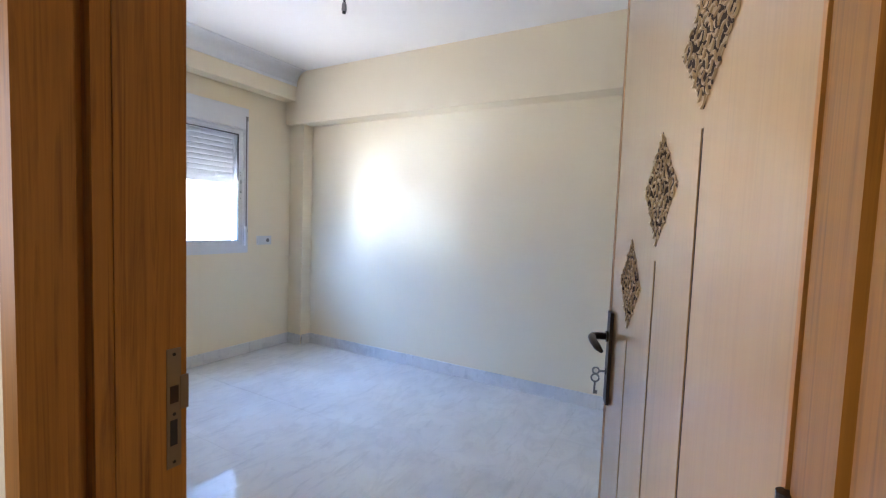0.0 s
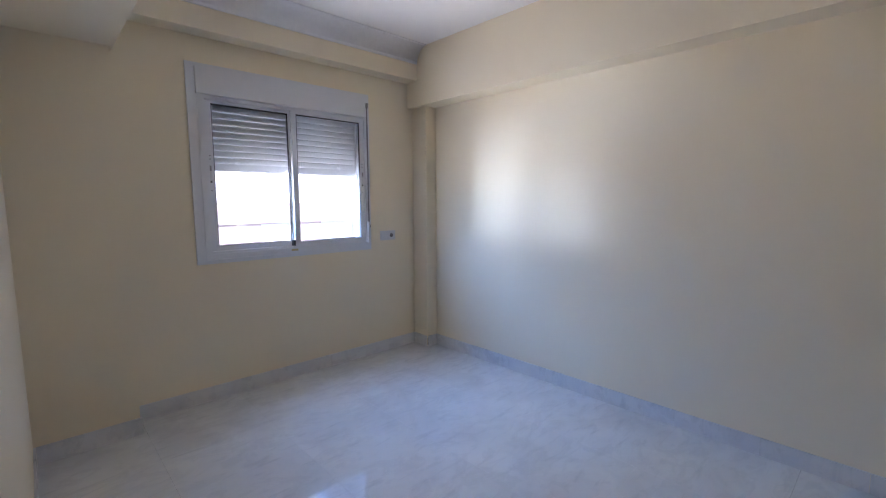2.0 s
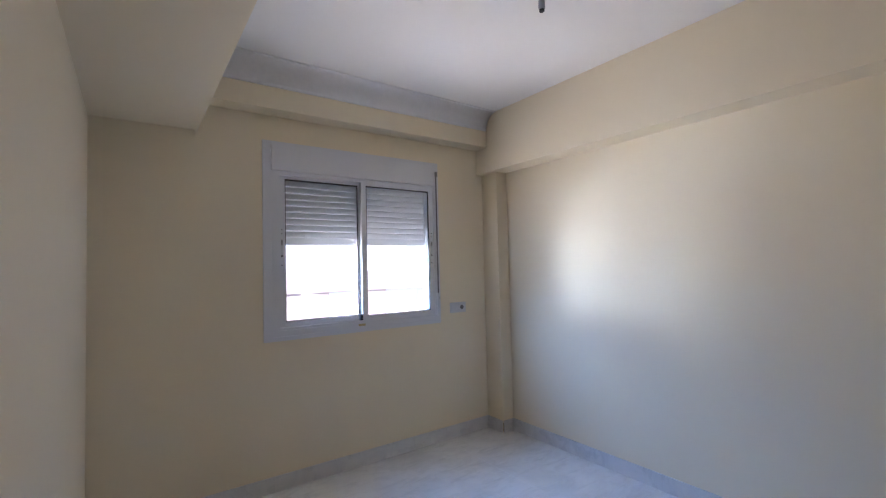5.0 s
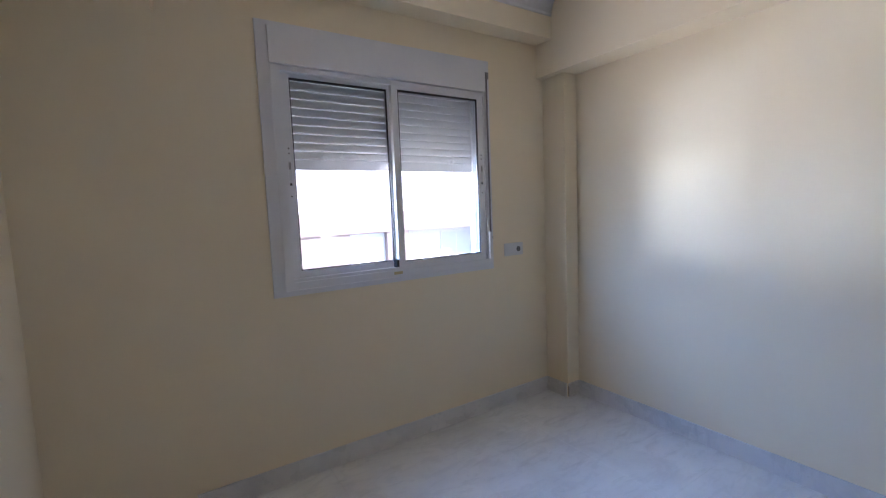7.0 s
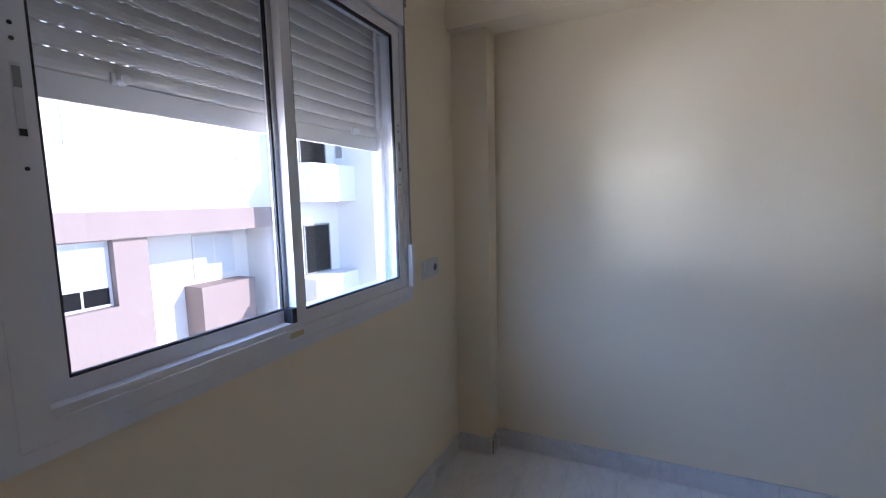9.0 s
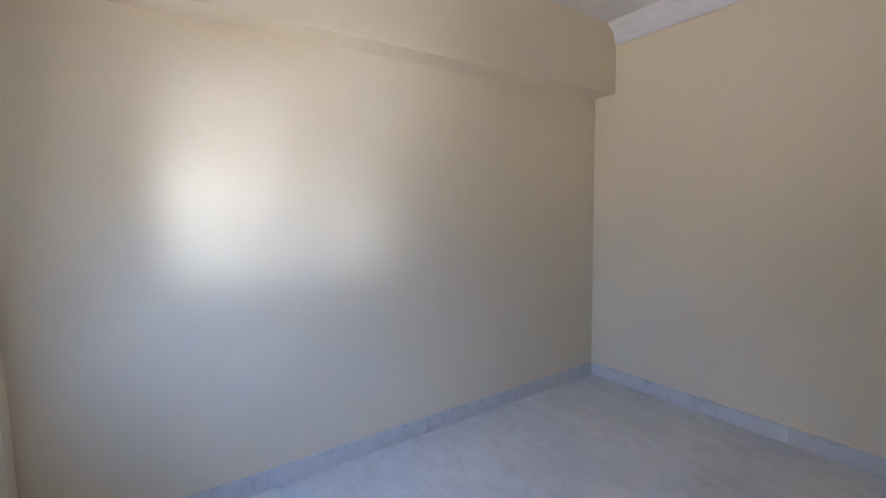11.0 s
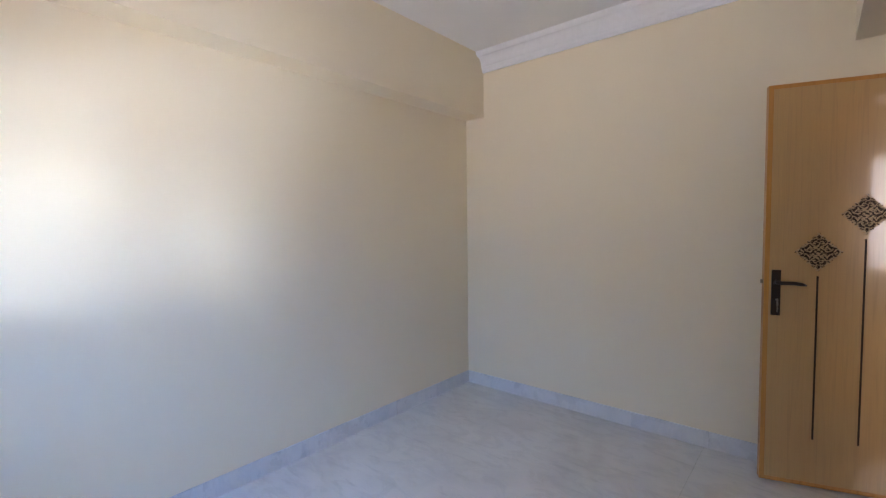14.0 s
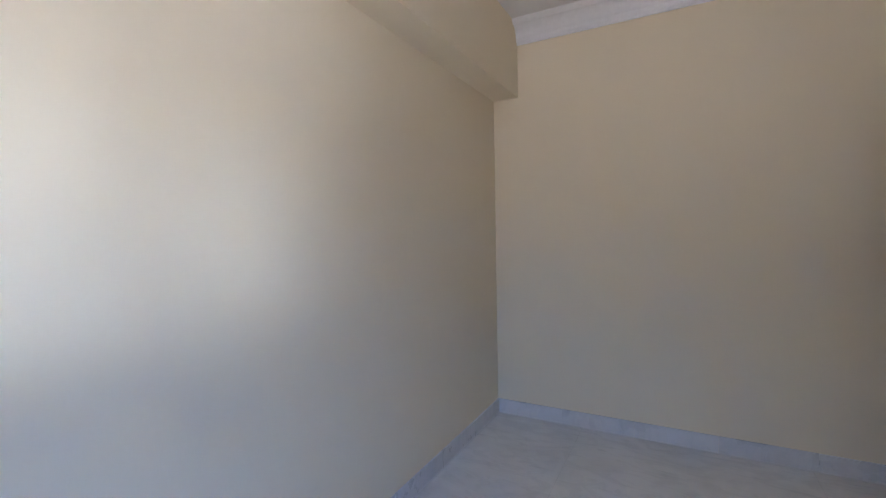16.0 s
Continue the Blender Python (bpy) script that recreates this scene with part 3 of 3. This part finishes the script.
def ring_points(c, r, n=17):
    return [(c[0], c[1] + r * math.cos(i * math.tau / (n - 1)), c[2] + r * math.sin(i * math.tau / (n - 1))) for i in range(n)]


key = part("key", tube(bmesh.new(), [(HX, 0.008, 0.965), (HX, 0.026, 0.965)], 0.0028, 8), KEY, plate, "worn steel key in the lock", True)
part("key_bow", tube(bmesh.new(), ring_points((HX, 0.033, 0.965), 0.008), 0.0022, 8), KEY, key, "", True)
part("spare_key", tube(bmesh.new(), [(HX, 0.034, 0.937), (HX, 0.035, 0.905)], 0.0024, 8), KEY, plate, "spare key hanging from the first", True)
spare = tube(bmesh.new(), ring_points((HX, 0.034, 0.946), 0.0095), 0.0021, 8)
box(spare, HX - 0.001, HX + 0.001, 0.027, 0.035, 0.905, 0.914)
part("spare_key_bow", spare, KEY, plate)
part("latch_bolt", rounded(boxes((DW, DW + 0.010, -0.026, -0.012, 1.045, 1.065)), 0.002), STEEL, door, "brass latch bolt")
for hz in (0.16, 1.03, 1.82):
    part("hinge", cylinder(bmesh.new(), (HE - 0.004, 0.002, hz), (0, 0, 1), 0.007, 0.10, 14), BRONZE, door, "dark metal hinge")

# ---- the street outside ----
GZ = -3.3
structure("ground", boxes((-150, 150, -150, 150, GZ - 0.3, GZ)), STREET, "sunlit pale concrete paving", "ground")
structure("wall_outside", boxes((HX0 - T, T, HY0 - T, TW, GZ, -0.151)), FACADE_W, "white rendered storey below the flat", "wall")
# unseen wing, added to bounce sun through the window onto the right wall
bounce_wing = thing("apartment_wing", pose(-5.2, 3.8, GZ), "added unseen low white wing that bounces sun to the window", "building")
part("wall", rounded(boxes((-8, 0, 0, 3.8, 0, 2.1 - GZ)), 0.02), BOUNCE_WHITE, bounce_wing, "bright white bounce wall")
FY = 9.0
house = thing("apartment_building", pose(0, FY, GZ), "sunlit white and pink rendered apartment building opposite", "building")
ROOF = 4.8 - GZ


def z(h):
    return h - GZ


RX0, RX1 = 3.65, 7.6          # loggia
part("upper_wall", boxes((-14, 10.2, 0, 6, z(1.35), ROOF)), FACADE_W, house, "white rendered upper wall")
part("band", rounded(boxes((-14, 7.29, -0.10, 6, z(0.78), z(1.349))), 0.01), FACADE_P, house, "pink rendered projecting band")
part("lower_wall", boxes((-14, 0.0, 0, 6, 0, z(0.779)), (0.0, 1.84, 0, 6, 0, z(0.779)), (1.84, RX0, 0, 6, 0, z(-0.63)), (2.96, RX0, 0, 6, z(-0.63), z(0.779)),
                         (1.84, 2.96, 0, 6, z(0.757), z(0.779)), (1.84, 2.96, 0.25, 6, z(-0.63), z(0.757))), FACADE_P, house, "pink rendered wall")
part("loggia_wall", boxes((RX0, RX1 + 3, 1.2, 6, 0, z(0.779))), FACADE_W, house, "white wall of the recessed loggia")
part("parapet", boxes((5.2, 6.9, 0.5, 1.2, 0, z(-0.7))), FACADE_P, house, "pink rendered parapet")
part("loggia_wall", boxes((RX1, RX1 + 0.9, 0.3, 1.2, 0, z(0.779))), FACADE_W, house)


def opening(x0, x1, z0, z1, y, shutter_to, name="window"):
    w = part(name, bar_frame(x0, x1, z0, z1, y - 0.03, y + 0.02, 0.05, 0.05, 0.05, 0.05), ALU, house)
    part("pane", boxes((x0 + 0.05, x1 - 0.05, y - 0.005, y + 0.005, z0 + 0.05, z1 - 0.05)), DARKGLASS, w, "dark glazing")
    if shutter_to < z1:
        part("blind", boxes((x0 + 0.05, x1 - 0.05, y - 0.022, y - 0.008, shutter_to, z1 - 0.05)), BLIND, w, "pale lowered shutter")
    part("mullion", boxes(((x0 + x1) / 2 - 0.02, (x0 + x1) / 2 + 0.02, y - 0.025, y - 0.006, z0 + 0.05, z1 - 0.05)), ALU, w)


opening(1.85, 2.95, z(-0.62), z(0.75), 0.2, z(-0.22))
opening(2.3, 3.4, z(2.6), z(4.0), -0.005, z(2.65))
opening(6.1, 7.0, z(2.6), z(3.9), -0.005, z(2.65))
opening(5.5, 6.8, z(-0.55), z(0.62), 1.19, z(-0.50))

wing = thing("apartment_wing", pose(7.3, FY - 1.2, GZ), "white rendered apartment wing with dark windows and balconies", "building")
part("wall", boxes((1.9, 14, -2.0, 8, 0, ROOF + 0.6)), FACADE_W, wing, "white rendered wall")
part("wall", boxes((0, 1.899, 0.4, 8, 0, ROOF + 0.6)), FACADE_W, wing)
for wz0, wz1 in ((-0.7, 0.8), (2.56, 4.0)):
    w = part("window", bar_frame(0.3, 1.45, z(wz0), z(wz1), 0.36, 0.399, 0.05, 0.05, 0.05, 0.05), GREY, wing, "dark framed window")
    part("pane", boxes((0.35, 1.40, 0.37, 0.385, z(wz0 + 0.05), z(wz1 - 0.05))), DARKGLASS, w, "dark glazing")
    part("balcony", boxes((-0.1, 1.898, -0.35, 0.399, z(wz0 - 1.1), z(wz0 - 0.02))), FACADE_W, wing, "white rendered balcony front")

slit = part("window", boxes((1.87, 1.899, 0.06, 0.34, z(2.80), z(3.65))), ALU, wing, "narrow side window")
part("pane", boxes((1.86, 1.869, 0.08, 0.32, z(2.83), z(3.62))), GREY, slit, "grey glazing")

# ---- skirting and floor tiles ----
skirt = thing("baseboard", pose(0, 0, 0), "grey veined marble skirting along the walls", "baseboard", kind="structure")
SH, ST = 0.10, 0.010


def skirting(p, q, out):
    """Marble strips from p to q; out: the way that they stand off the wall."""
    p, q, out = Vector(p), Vector(q), Vector(out)
    n = max(1, round((q - p).length / 0.42))
    for i in range(n):
        a, b = p.lerp(q, i / n), p.lerp(q, (i + 1) / n)
        d = (b - a).normalized() * 0.0008
        a, b = a + d, b - d
        corners = [a, b, b + out * ST, a + out * ST]
        x0, x1 = min(c.x for c in corners), max(c.x for c in corners)
        y0, y1 = min(c.y for c in corners), max(c.y for c in corners)
        m = Vector(((x0 + x1) / 2, (y0 + y1) / 2, 0))
        part("skirting_tile", rounded(boxes((x0 - m.x, x1 - m.x, y0 - m.y, y1 - m.y, 0.0, SH)), 0.0015, 1), SKIRT, skirt, at=Matrix.Translation(m))


skirting((0, BACK, 0), (0, -0.195, 0), (-1, 0, 0))
skirting((0 - ST, -0.195, 0), (-0.118, -0.195, 0), (0, -1, 0))
skirting((-0.12, -0.19, 0), (-0.12, 0, 0), (-1, 0, 0))
skirting((-0.12 - ST, 0, 0), (-2.425 + ST, 0, 0), (0, -1, 0))
skirting((-2.425, 0, 0), (-2.425, -0.185, 0), (1, 0, 0))
skirting((-2.425 + ST, -0.185, 0), (LEFT + ST, -0.185, 0), (0, -1, 0))
skirting((LEFT, -0.185, 0), (LEFT, JAMB0 + 0.062, 0), (1, 0, 0))
skirting((0 - ST, BACK, 0), (-2.28, BACK, 0), (0, 1, 0))

for (jx, jy) in ((-0.1245, -0.2055),):
    part("open_joint", boxes((jx - 0.003, jx + 0.003, jy - 0.001, jy + 0.001, 0.012, 0.085)), HOLE, skirt, "dark open corner joint")

TILE, GAP = 0.6, 0.0010
floor_ob = bpy.data.objects["floor"]
nx, ny = math.ceil((T - HALL_X) / TILE), math.ceil((T - BACK + T) / TILE)
cache = {}
for i in range(nx):
    for j in range(ny):
        x0, x1 = max(HALL_X, -(i + 1) * TILE), min(0.0, -i * TILE)
        y0, y1 = max(BACK - 0.05, -(j + 1) * TILE), min(0.0, -j * TILE)
        if x1 - x0 < 0.02 or y1 - y0 < 0.02:
            continue
        w, d = round(x1 - x0 - GAP, 4), round(y1 - y0 - GAP, 4)
        if (w, d) not in cache:
            cache[w, d] = mesh_of("floor_tile", rounded(boxes((-w / 2, w / 2, -d / 2, d / 2, -0.012, 0)), 0.0006, 1), FLOOR)
        tile = new("floor_tile", cache[w, d])
        tile.parent, tile.location = floor_ob, ((x0 + x1) / 2, (y0 + y1) / 2, 0)
